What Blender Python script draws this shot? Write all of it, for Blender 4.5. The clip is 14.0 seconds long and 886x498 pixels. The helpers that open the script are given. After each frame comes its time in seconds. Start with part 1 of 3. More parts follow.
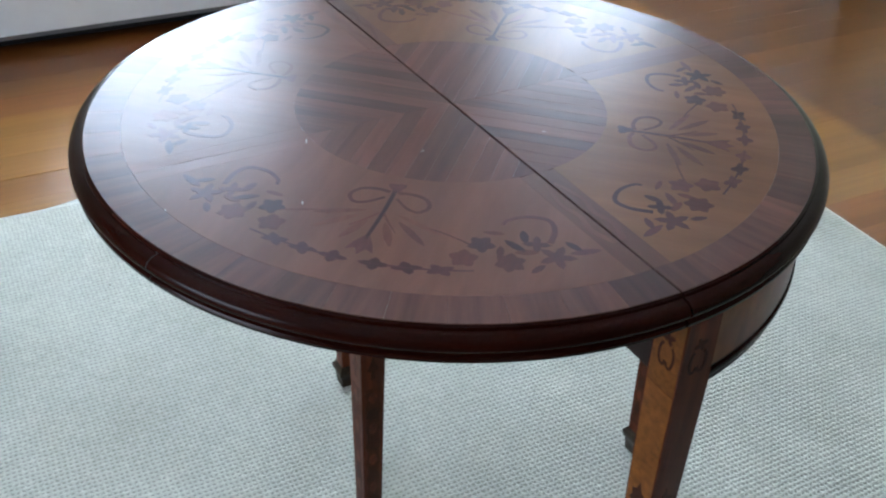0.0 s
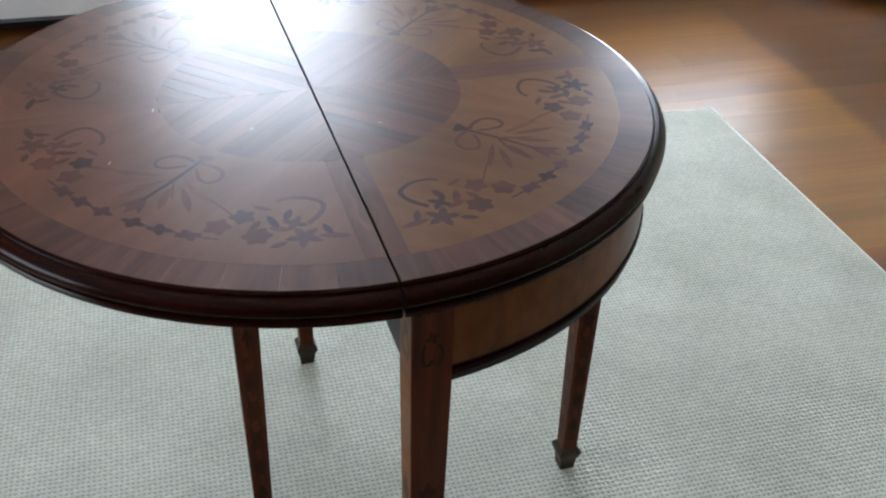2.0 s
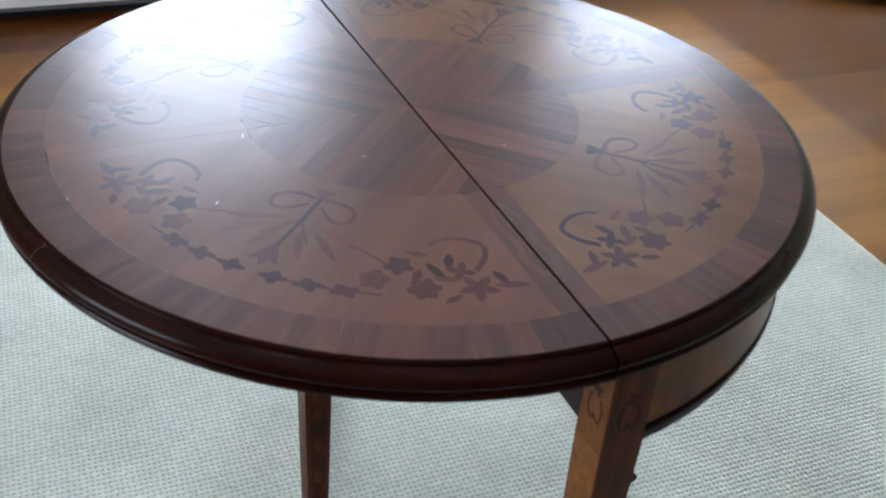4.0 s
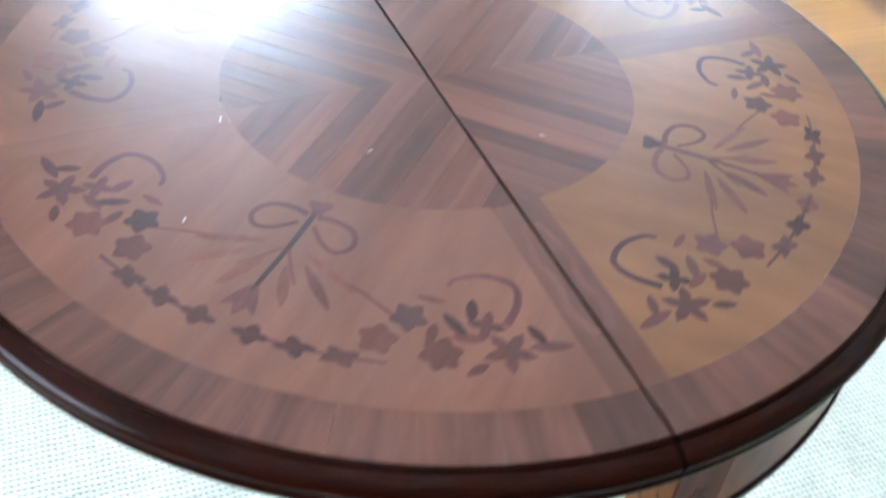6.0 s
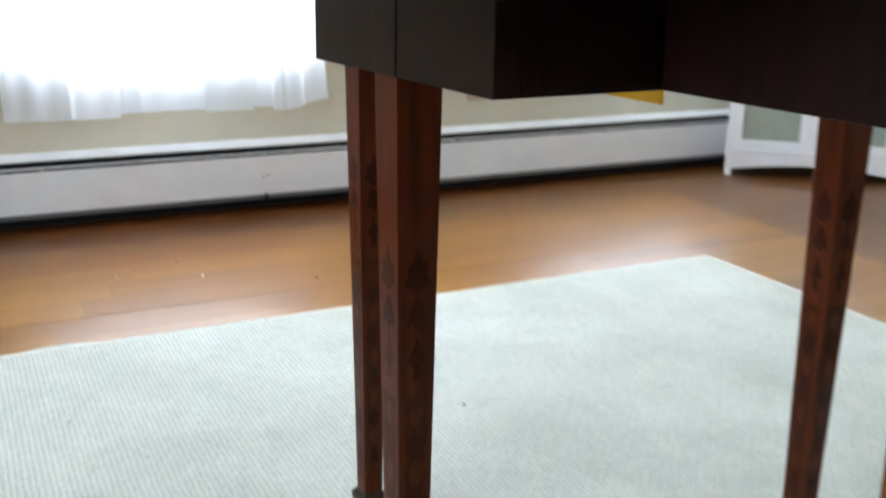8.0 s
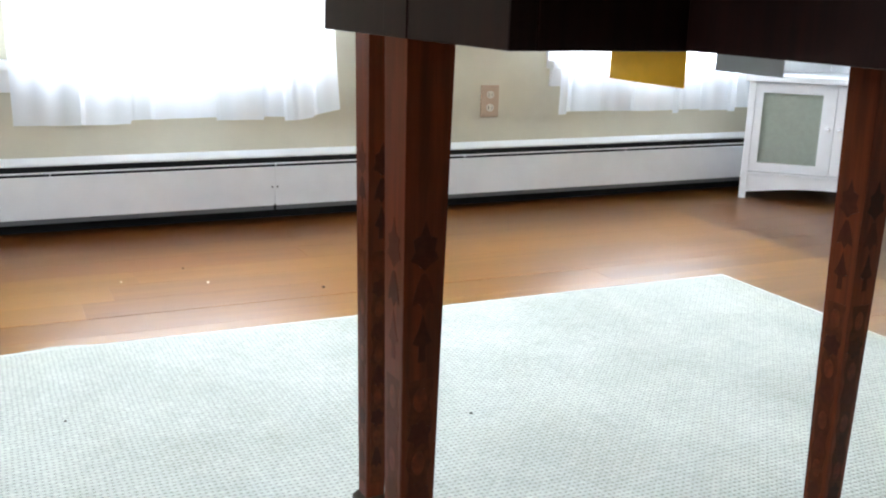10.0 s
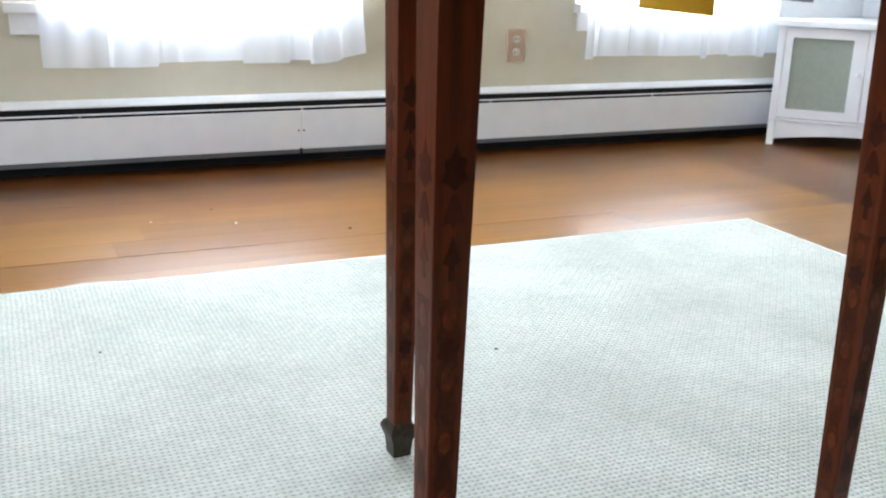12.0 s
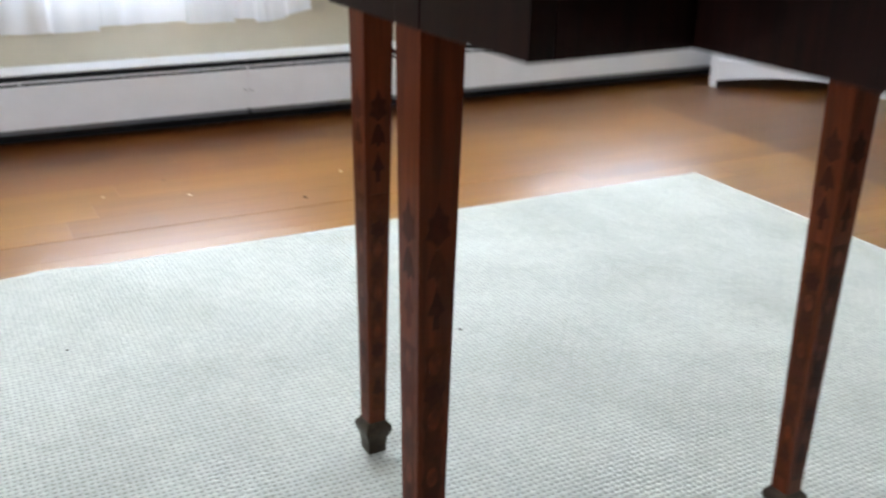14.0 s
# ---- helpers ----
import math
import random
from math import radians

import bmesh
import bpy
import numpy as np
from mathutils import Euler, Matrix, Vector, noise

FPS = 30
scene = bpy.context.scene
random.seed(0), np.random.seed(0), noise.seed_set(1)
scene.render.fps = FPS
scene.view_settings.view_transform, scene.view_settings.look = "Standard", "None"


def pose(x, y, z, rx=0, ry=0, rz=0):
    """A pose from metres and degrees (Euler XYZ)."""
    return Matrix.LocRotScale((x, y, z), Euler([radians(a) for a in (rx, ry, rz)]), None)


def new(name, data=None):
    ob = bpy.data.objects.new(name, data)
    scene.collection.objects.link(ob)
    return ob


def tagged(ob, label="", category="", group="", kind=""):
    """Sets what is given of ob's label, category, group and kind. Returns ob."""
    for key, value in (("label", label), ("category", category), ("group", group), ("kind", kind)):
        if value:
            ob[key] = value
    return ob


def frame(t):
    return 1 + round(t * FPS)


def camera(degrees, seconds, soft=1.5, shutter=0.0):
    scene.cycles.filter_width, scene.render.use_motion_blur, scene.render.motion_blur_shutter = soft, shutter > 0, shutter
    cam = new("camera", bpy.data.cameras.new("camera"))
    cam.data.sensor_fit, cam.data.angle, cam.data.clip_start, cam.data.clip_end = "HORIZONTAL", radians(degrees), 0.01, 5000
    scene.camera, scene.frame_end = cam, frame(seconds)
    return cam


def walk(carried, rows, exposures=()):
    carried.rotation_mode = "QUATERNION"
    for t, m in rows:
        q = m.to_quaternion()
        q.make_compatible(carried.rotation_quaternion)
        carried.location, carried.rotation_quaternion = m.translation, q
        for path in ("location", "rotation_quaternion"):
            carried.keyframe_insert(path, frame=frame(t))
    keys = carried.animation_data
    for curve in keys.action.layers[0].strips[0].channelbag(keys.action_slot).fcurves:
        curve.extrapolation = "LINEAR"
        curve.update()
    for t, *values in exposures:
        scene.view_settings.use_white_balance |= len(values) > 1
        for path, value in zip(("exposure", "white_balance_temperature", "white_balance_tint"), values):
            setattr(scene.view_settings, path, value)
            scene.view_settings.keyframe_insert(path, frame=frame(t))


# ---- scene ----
cam = camera(47.59, 14.0, soft=2.1, shutter=0.8)
PATH = [
    (0, pose(-0.4809, -0.8940, 1.2514, 55.43, 0, -28.13) @ pose(0, 0, 0, 0, 0, 2.31)),
    (0.5, pose(-0.4797, -0.8894, 1.2451, 55.58, 0, -28.68) @ pose(0, 0, 0, 0, 0, 3.63)),
    (1, pose(-0.3983, -0.9332, 1.2443, 55.63, 0, -25.42) @ pose(0, 0, 0, 0, 0, 4.44)),
    (1.5, pose(-0.2047, -1.0316, 1.2476, 55.88, 0, -18.17) @ pose(0, 0, 0, 0, 0, 2.32)),
    (2, pose(-0.1386, -1.0669, 1.2598, 55.58, 0, -15.90) @ pose(0, 0, 0, 0, 0, 1.91)),
    (2.5, pose(-0.1482, -1.0532, 1.2707, 57.50, 0, -16.18) @ pose(0, 0, 0, 0, 0, 2.15)),
    (3, pose(-0.2337, -0.9857, 1.2113, 57.59, 0, -19.66) @ pose(0, 0, 0, 0, 0, 3.35)),
    (3.5, pose(-0.3478, -0.9334, 1.2227, 56.67, 0, -23.91) @ pose(0, 0, 0, 0, 0, 4.49)),
    (5.8, pose(-0.2382, -0.6703, 1.2208, 48.15, 0, -21.58) @ pose(0, 0, 0, 0, 0, 5.20)),
    (6, pose(-0.2654, -0.6718, 1.2132, 47.74, 0, -23.67) @ pose(0, 0, 0, 0, 0, 5.92)),
    (6.5, pose(-0.3979, -0.7363, 1.1469, 52.97, 0, -31.23) @ pose(0, 0, 0, 0, 0, 7.95)),
    (7, pose(-0.4627, -0.7673, 1.0521, 57.67, 0, -32.59) @ pose(0, 0, 0, 0, 0, 5.19)),
    (7.2, pose(-0.4658, -0.7663, 0.9791, 60.11, 0, -31.14) @ pose(0, 0, 0, 0, 0, 4.13)),
    (7.5, pose(-0.4726, -0.7496, 0.8699, 66.74, 0, -29.81) @ pose(0, 0, 0, 0, 0, 1.96)),
    (7.8, pose(-0.4688, -0.7465, 0.7668, 72.02, 0, -28.10) @ pose(0, 0, 0, 0, 0, 1.05)),
    (8, pose(-0.4244, -0.7110, 0.7212, 74.06, 0, -26.26) @ pose(0, 0, 0, 0, 0, 0.78)),
    (8.2, pose(-0.4095, -0.6990, 0.7154, 75.17, 0, -25.23) @ pose(0, 0, 0, 0, 0, 1.12)),
    (10.3, pose(-0.4128, -0.6884, 0.6675, 75.76, 0, -25.59) @ pose(0, 0, 0, 0, 0, 1.93)),
    (10.5, pose(-0.4209, -0.7011, 0.6838, 75.03, 0, -25.55) @ pose(0, 0, 0, 0, 0, 2.16)),
    (11, pose(-0.4204, -0.7027, 0.6854, 73.75, 0, -25.12) @ pose(0, 0, 0, 0, 0, 2.08)),
    (11.5, pose(-0.4230, -0.7049, 0.6697, 72.99, 0, -24.76) @ pose(0, 0, 0, 0, 0, 1.91)),
    (12, pose(-0.4249, -0.7072, 0.6501, 72.99, 0, -24.34) @ pose(0, 0, 0, 0, 0, 1.79)),
    (12.5, pose(-0.4247, -0.7070, 0.6801, 72.51, 0, -23.78) @ pose(0, 0, 0, 0, 0, 1.45)),
    (13, pose(-0.4244, -0.6983, 0.6816, 72.49, 0, -23.38) @ pose(0, 0, 0, 0, 0, 1.06)),
    (13.5, pose(-0.4391, -0.7031, 0.6674, 72.43, 0, -24.19) @ pose(0, 0, 0, 0, 0, 0.92)),
    (14, pose(-0.4520, -0.6805, 0.7583, 68.50, 0, -27.96) @ pose(0, 0, 0, 0, 0, 1.23)),
]
walk(cam, PATH, exposures=[(0, -0.20, 5700, 15), (1.0, -0.20, 5680, 16), (1.5, -0.26, 5980, 18), (2.0, -0.35, 6160, 17), (2.5, -0.29, 6040, 18), (3.0, -0.26, 5950, 18), (3.7, -0.22, 5880, 17), (5.8, 1.08, 5650, 12), (6.1, 1.03, 5650, 12), (6.6, 0.68, 5720, 14), (7.0, 0.20, 5900, 13), (7.5, -0.08, 5960, 16), (8.2, 0.14, 6030, 16), (10.3, 0.27, 6030, 17), (12.0, 0.29, 6030, 18), (13.5, 0.14, 6070, 19), (14, 0.12, 6100, 20)])

# ---- light: overcast daylight through sheer curtains ----
world = bpy.data.worlds.new("sky")
scene.world = world
world.use_nodes = True
wn = world.node_tree.nodes
sky = wn.new("ShaderNodeTexSky")
sky.sky_type, sky.sun_disc, sky.sun_elevation, sky.sun_rotation = "NISHITA", False, radians(40), radians(20)
world.node_tree.links.new(sky.outputs[0], wn["Background"].inputs[0])
wn["Background"].inputs[1].default_value = 0.12


def window_light(m, width, height, watts):
    lamp = bpy.data.lights.new("daylight", "AREA")
    lamp.shape, lamp.size, lamp.size_y, lamp.energy = "RECTANGLE", width, height, watts
    lamp.color = (0.86, 0.955, 1.0)
    new("daylight", lamp).matrix_world = m


WATTS = 125
window_light(pose(0.125, 2.26, 1.206, -90, 0, 0), 0.69, 1.47, WATTS)
window_light(pose(1.75, 2.26, 1.206, -90, 0, 0), 0.71, 1.47, WATTS * 0.75)
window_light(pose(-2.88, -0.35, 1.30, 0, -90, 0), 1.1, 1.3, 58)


# ---- materials ----
def shader(name, rough=0.5, metal=0.0, coat=0.0, spec=0.5):
    m = bpy.data.materials.new(name)
    m.use_nodes = True
    t = m.node_tree
    b = t.nodes["Principled BSDF"]
    b.inputs["Roughness"].default_value, b.inputs["Metallic"].default_value = rough, metal
    b.inputs["Coat Weight"].default_value, b.inputs["Coat Roughness"].default_value = coat, 0.15
    b.inputs["Specular IOR Level"].default_value = spec
    return m, t, b


def node(t, kind, **values):
    n = t.nodes.new(kind)
    for key, value in values.items():
        n.inputs[key.replace("_", " ")].default_value = value
    return n


def coords(t, scale, random_shift=True):
    """Object coordinates, shifted for each object, stretched."""
    tc = t.nodes.new("ShaderNodeTexCoord")
    mp = t.nodes.new("ShaderNodeMapping")
    mp.inputs["Scale"].default_value = scale
    t.links.new(tc.outputs["Object"], mp.inputs["Vector"])
    if random_shift:
        oi = t.nodes.new("ShaderNodeObjectInfo")
        mul = t.nodes.new("ShaderNodeVectorMath")
        mul.operation = "SCALE"
        mul.inputs[0].default_value = (7.3, 3.1, 5.7)
        t.links.new(oi.outputs["Random"], mul.inputs["Scale"])
        t.links.new(mul.outputs[0], mp.inputs["Location"])
    return mp.outputs[0]


def ramp(t, fac, stops):
    r = t.nodes.new("ShaderNodeValToRGB")
    e = r.color_ramp.elements
    while len(e) < len(stops):
        e.new(0.5)
    for k, (p, c) in zip(e, stops):
        k.position, k.color = p, (*c, 1)
    t.links.new(fac, r.inputs[0])
    return r.outputs[0]


def mixed(t, a, b, fac, kind="MIX"):
    m = t.nodes.new("ShaderNodeMix")
    m.data_type, m.blend_type = "RGBA", kind
    for v, k in ((a, 6), (b, 7), (fac, 0)):
        if hasattr(v, "links"):
            t.links.new(v, m.inputs[k])
        else:
            m.inputs[k].default_value = v
    return m.outputs[2]


def bump(t, b, height, strength, distance):
    n = node(t, "ShaderNodeBump", Strength=strength, Distance=distance)
    t.links.new(height, n.inputs["Height"])
    t.links.new(n.outputs[0], b.inputs["Normal"])


def wood(name, light, dark, scale=(6, 60, 60), rough=0.3, coat=0.0, vary=0.35, relief=0.05, spec=0.5, cloud=0.25):
    m, t, b = shader(name, rough, 0, coat, spec)
    v = coords(t, scale)
    fine = node(t, "ShaderNodeTexNoise", Scale=2.0, Detail=6.0, Roughness=0.62, Distortion=0.25)
    wide = node(t, "ShaderNodeTexNoise", Scale=0.30, Detail=2.0, Distortion=0.3)
    t.links.new(v, fine.inputs["Vector"]), t.links.new(v, wide.inputs["Vector"])
    col = ramp(t, fine.outputs[0], [(0.28, dark), (0.5, tuple((p + q) / 2 for p, q in zip(light, dark))), (0.72, light)])
    band = ramp(t, wide.outputs[0], [(0.25, (1 - cloud,) * 3), (0.75, (1 + cloud * 0.4,) * 3)])
    col = mixed(t, col, band, 1.0, "MULTIPLY")
    oi = t.nodes.new("ShaderNodeObjectInfo")
    tone = ramp(t, oi.outputs["Random"], [(0.0, (1 - vary,) * 3), (1.0, (1 + vary * 0.5,) * 3)])
    col = mixed(t, col, tone, 1.0, "MULTIPLY")
    t.links.new(col, b.inputs["Base Color"])
    if coat:
        wave = node(t, "ShaderNodeTexNoise", Scale=9.0, Detail=3.0, Roughness=0.5)
        streak = coords(t, (0.6, 2.6, 1.0))
        t.links.new(streak, wave.inputs["Vector"])
        bp = node(t, "ShaderNodeBump", Strength=0.35, Distance=0.0016)
        t.links.new(wave.outputs[0], bp.inputs["Height"])
        t.links.new(bp.outputs[0], b.inputs["Normal"]), t.links.new(bp.outputs[0], b.inputs["Coat Normal"])
        rub = t.nodes.new("ShaderNodeMapRange")
        rub.inputs["To Min"].default_value, rub.inputs["To Max"].default_value = rough * 0.75, rough * 1.35
        t.links.new(wave.outputs[0], rub.inputs["Value"]), t.links.new(rub.outputs[0], b.inputs["Roughness"])
    if relief:
        bump(t, b, fine.outputs[0], relief, 0.0006)
    return m


def plain(name, colour, rough=0.5, metal=0.0, spread=0.12, scale=30.0, relief=0.0, spec=0.5):
    m, t, b = shader(name, rough, metal, 0, spec)
    v = coords(t, (1, 1, 1))
    n = node(t, "ShaderNodeTexNoise", Scale=scale, Detail=5.0, Roughness=0.6)
    t.links.new(v, n.inputs["Vector"])
    col = ramp(t, n.outputs[0], [(0.3, tuple(c * (1 - spread) for c in colour)), (0.7, tuple(c * (1 + spread) for c in colour))])
    t.links.new(col, b.inputs["Base Color"])
    if relief:
        bump(t, b, n.outputs[0], relief, 0.001)
    return m


TOP_ROUGH, LACQUER = 0.34, 0.185
M_PANEL = wood("satinwood_veneer", (0.197, 0.083, 0.031), (0.139, 0.053, 0.019), (4, 20, 20), TOP_ROUGH, vary=0.14, relief=0, cloud=0.35, spec=0.12, coat=LACQUER)
M_PANEL_LEAF = wood("leaf_veneer", (0.179, 0.070, 0.041), (0.130, 0.048, 0.028), (4, 20, 20), TOP_ROUGH, vary=0.14, relief=0, cloud=0.4, spec=0.12, coat=LACQUER)
M_BAND = wood("walnut_crossband", (0.141, 0.053, 0.034), (0.075, 0.028, 0.019), (3, 34, 34), TOP_ROUGH, vary=0.38, relief=0, cloud=0.5, spec=0.12, coat=LACQUER)
M_HERRING = wood("rosewood_veneer", (0.147, 0.053, 0.033), (0.083, 0.029, 0.019), (3, 42, 42), TOP_ROUGH, vary=0.32, relief=0, cloud=0.4, spec=0.12, coat=LACQUER)
M_INLAY = wood("dark_inlay", (0.088, 0.028, 0.021), (0.06, 0.019, 0.015), (20, 90, 90), TOP_ROUGH, vary=0.5, relief=0, spec=0.12, coat=LACQUER)
M_INLAY_MID = wood("brown_inlay", (0.108, 0.031, 0.018), (0.078, 0.022, 0.013), (20, 90, 90), TOP_ROUGH, vary=0.3, relief=0, spec=0.12, coat=LACQUER)
M_PETAL = wood("petal_inlay", (0.140, 0.046, 0.026), (0.105, 0.033, 0.018), (20, 90, 90), TOP_ROUGH, vary=0.3, relief=0, spec=0.12, coat=LACQUER)
M_MOULD = wood("mahogany_moulding", (0.024, 0.004, 0.0018), (0.009, 0.0017, 0.001), (6, 6, 60), 0.22, vary=0.1, relief=0, spec=0.09)
M_LEG = wood("polished_leg_wood", (0.152, 0.029, 0.006), (0.060, 0.011, 0.003), (50, 50, 3), 0.33, vary=0.2, relief=0, spec=0.13)
# golden copy of the leg wood, with light from the west in its colour
M_LEGLIT = wood("lit_golden_leg_wood", (0.250, 0.088, 0.013), (0.110, 0.034, 0.006), (50, 50, 3), 0.38, vary=0.2, relief=0.0, spec=0.12)
M_LEGDARK = wood("leg_inlay_wood", (0.072, 0.0150, 0.0055), (0.046, 0.0095, 0.004), (90, 90, 20), 0.36, vary=0.4, relief=0, spec=0.10)
M_LEGMID = wood("leg_scroll_wood", (0.090, 0.019, 0.005), (0.046, 0.010, 0.003), (60, 60, 20), 0.36, vary=0.3, relief=0, spec=0.10)
M_APRON = wood("apron_veneer", (0.225, 0.070, 0.016), (0.085, 0.022, 0.005), (18, 18, 8), 0.30, vary=0.1, relief=0, spec=0.1)
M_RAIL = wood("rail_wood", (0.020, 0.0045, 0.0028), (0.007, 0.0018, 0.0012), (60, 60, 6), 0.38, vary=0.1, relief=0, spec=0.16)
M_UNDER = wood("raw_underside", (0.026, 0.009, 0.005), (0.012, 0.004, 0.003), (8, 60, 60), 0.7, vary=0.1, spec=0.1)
M_FOOT = plain("aged_brass", (0.045, 0.029, 0.017), 0.45, 0.55, 0.4, 120.0, 0.3)
M_WHITE = plain("white_enamel", (0.87, 0.885, 0.89), 0.38, 0, 0.03, 12.0, 0.02)
M_TRIM = plain("white_trim_paint", (0.78, 0.78, 0.76), 0.45, 0, 0.04, 18.0, 0.05)
# for joints and small marks; also paints the shade inside the heater
M_BLACK = plain("near_black", (0.006, 0.006, 0.0065), 0.8, 0, 0.3, 40.0)
M_WALL = plain("cream_wall_paint", (0.56, 0.515, 0.385), 0.75, 0, 0.04, 9.0, 0.06)
M_CEIL = plain("ceiling_paint", (0.78, 0.77, 0.74), 0.85, 0, 0.03, 8.0, 0.05)
M_PLATE = plain("almond_plastic", (0.46, 0.33, 0.23), 0.4, 0, 0.04, 40.0)
M_SOCKET = plain("ivory_plastic", (0.62, 0.57, 0.48), 0.35, 0, 0.03, 40.0)
M_YELLOW = plain("yellow_paper", (0.92, 0.47, 0.003), 0.7, 0, 0.05, 60.0, 0.03)
M_STEEL = plain("grey_steel_lip", (0.14, 0.145, 0.15), 0.5, 0, 0.06, 60.0)
M_GREY = plain("grey_paper", (0.52, 0.54, 0.57), 0.7, 0, 0.05, 60.0, 0.03)
M_CABPANEL = plain("grey_green_panel", (0.30, 0.335, 0.275), 0.35, 0, 0.06, 60.0, 0.02)
M_CRUMB = plain("dark_crumb", (0.05, 0.035, 0.03), 0.8)
M_PALE = plain("pale_crumb", (0.7, 0.66, 0.58), 0.8)
M_NICK = plain("scratched_polish", (0.36, 0.28, 0.22), 0.6)
def edge_toned(m):
    """Boards darker and redder east of x = 1.68 and gradually towards the heater wall."""
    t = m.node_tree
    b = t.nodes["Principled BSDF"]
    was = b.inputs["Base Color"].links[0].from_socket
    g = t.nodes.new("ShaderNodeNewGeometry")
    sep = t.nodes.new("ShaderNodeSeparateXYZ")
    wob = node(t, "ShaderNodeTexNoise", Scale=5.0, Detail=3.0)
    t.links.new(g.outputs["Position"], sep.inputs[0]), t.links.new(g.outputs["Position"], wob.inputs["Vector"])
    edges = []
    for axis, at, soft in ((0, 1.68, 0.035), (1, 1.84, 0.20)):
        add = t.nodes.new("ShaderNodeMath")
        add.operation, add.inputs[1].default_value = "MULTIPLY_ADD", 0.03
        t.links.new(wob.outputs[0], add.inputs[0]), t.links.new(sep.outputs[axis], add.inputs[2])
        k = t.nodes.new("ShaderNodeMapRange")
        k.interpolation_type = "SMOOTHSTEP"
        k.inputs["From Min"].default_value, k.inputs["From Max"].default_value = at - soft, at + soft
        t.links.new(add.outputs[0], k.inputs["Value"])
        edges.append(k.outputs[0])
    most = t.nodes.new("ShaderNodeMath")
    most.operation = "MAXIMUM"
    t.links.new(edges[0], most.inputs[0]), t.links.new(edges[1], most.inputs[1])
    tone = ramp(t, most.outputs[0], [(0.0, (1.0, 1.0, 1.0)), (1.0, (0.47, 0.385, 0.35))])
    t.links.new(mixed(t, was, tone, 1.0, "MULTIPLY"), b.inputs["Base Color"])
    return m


M_FLOOR = edge_toned(wood("oak_floor", (0.256, 0.109, 0.018), (0.198, 0.078, 0.012), (0.7, 26, 26), 0.30, vary=0.16, relief=0.02, cloud=0.3, spec=0.42))
M_FLOOR_RED = edge_toned(wood("red_oak_floor", (0.240, 0.090, 0.018), (0.182, 0.063, 0.012), (0.7, 26, 26), 0.30, vary=0.14, relief=0.02, cloud=0.3, spec=0.42))
M_FLOOR_PALE = edge_toned(wood("pale_oak_floor", (0.278, 0.126, 0.021), (0.216, 0.091, 0.014), (0.7, 26, 26), 0.30, vary=0.14, relief=0.02, cloud=0.3, spec=0.42))
M_SUB = plain("subfloor", (0.06, 0.025, 0.012), 0.8)


def rug_material():
    m, t, b = shader("woven_wool", 0.95, 0, 0, 0.1)
    v = coords(t, (1, 1, 1), False)
    warp = node(t, "ShaderNodeTexNoise", Scale=55.0, Detail=2.0)
    t.links.new(v, warp.inputs["Vector"])
    shift = t.nodes.new("ShaderNodeVectorMath")
    shift.operation = "MULTIPLY_ADD"
    shift.inputs[1].default_value = (0.006, 0.006, 0)
    t.links.new(warp.outputs["Color"], shift.inputs[0]), t.links.new(v, shift.inputs[2])
    sep = t.nodes.new("ShaderNodeSeparateXYZ")
    t.links.new(shift.outputs[0], sep.inputs[0])

    def calc(kind, p, q=None):
        n = t.nodes.new("ShaderNodeMath")
        n.operation = kind
        for i, v in enumerate((p, q)):
            if hasattr(v, "links"):
                t.links.new(v, n.inputs[i])
            elif v is not None:
                n.inputs[i].default_value = v
        return n.outputs[0]
    # plain weave: strands 9 mm wide, with small holes where they cross
    warp_x, weft_y = (calc("SINE", calc("MULTIPLY", sep.outputs[i], math.pi / w)) for i, w in ((0, 0.0086), (1, 0.0094)))
    ax, ay = calc("ABSOLUTE", warp_x), calc("ABSOLUTE", weft_y)
    height = calc("ADD", calc("MULTIPLY", calc("MAXIMUM", ax, ay), 0.7), calc("ADD", calc("MULTIPLY", ay, 0.25), calc("MULTIPLY", calc("MULTIPLY", warp_x, weft_y), 0.12)))
    strands = ramp(t, height, [(0.18, (0.27, 0.28, 0.238)), (0.55, (0.480, 0.496, 0.432)), (0.95, (0.565, 0.578, 0.506))])
    stain = node(t, "ShaderNodeTexNoise", Scale=3.2, Detail=5.0, Roughness=0.6)
    t.links.new(v, stain.inputs["Vector"])
    tone = ramp(t, stain.outputs[0], [(0.3, (0.80, 0.80, 0.785)), (0.65, (1.04, 1.04, 1.04))])
    # uneven yarn: thicker and thinner, paler and darker knots
    slub = node(t, "ShaderNodeTexNoise", Scale=85.0, Detail=2.0)
    t.links.new(v, slub.inputs["Vector"])
    yarn = ramp(t, slub.outputs[0], [(0.3, (0.90, 0.90, 0.895)), (0.7, (1.05, 1.05, 1.05))])
    t.links.new(mixed(t, mixed(t, strands, tone, 1.0, "MULTIPLY"), yarn, 1.0, "MULTIPLY"), b.inputs["Base Color"])
    fuzz = node(t, "ShaderNodeTexNoise", Scale=420.0, Detail=3.0)
    t.links.new(v, fuzz.inputs["Vector"])
    bump(t, b, calc("ADD", calc("MULTIPLY", height, 1.3), calc("MULTIPLY", fuzz.outputs[0], 0.9)), 0.45, 0.004)
    return m


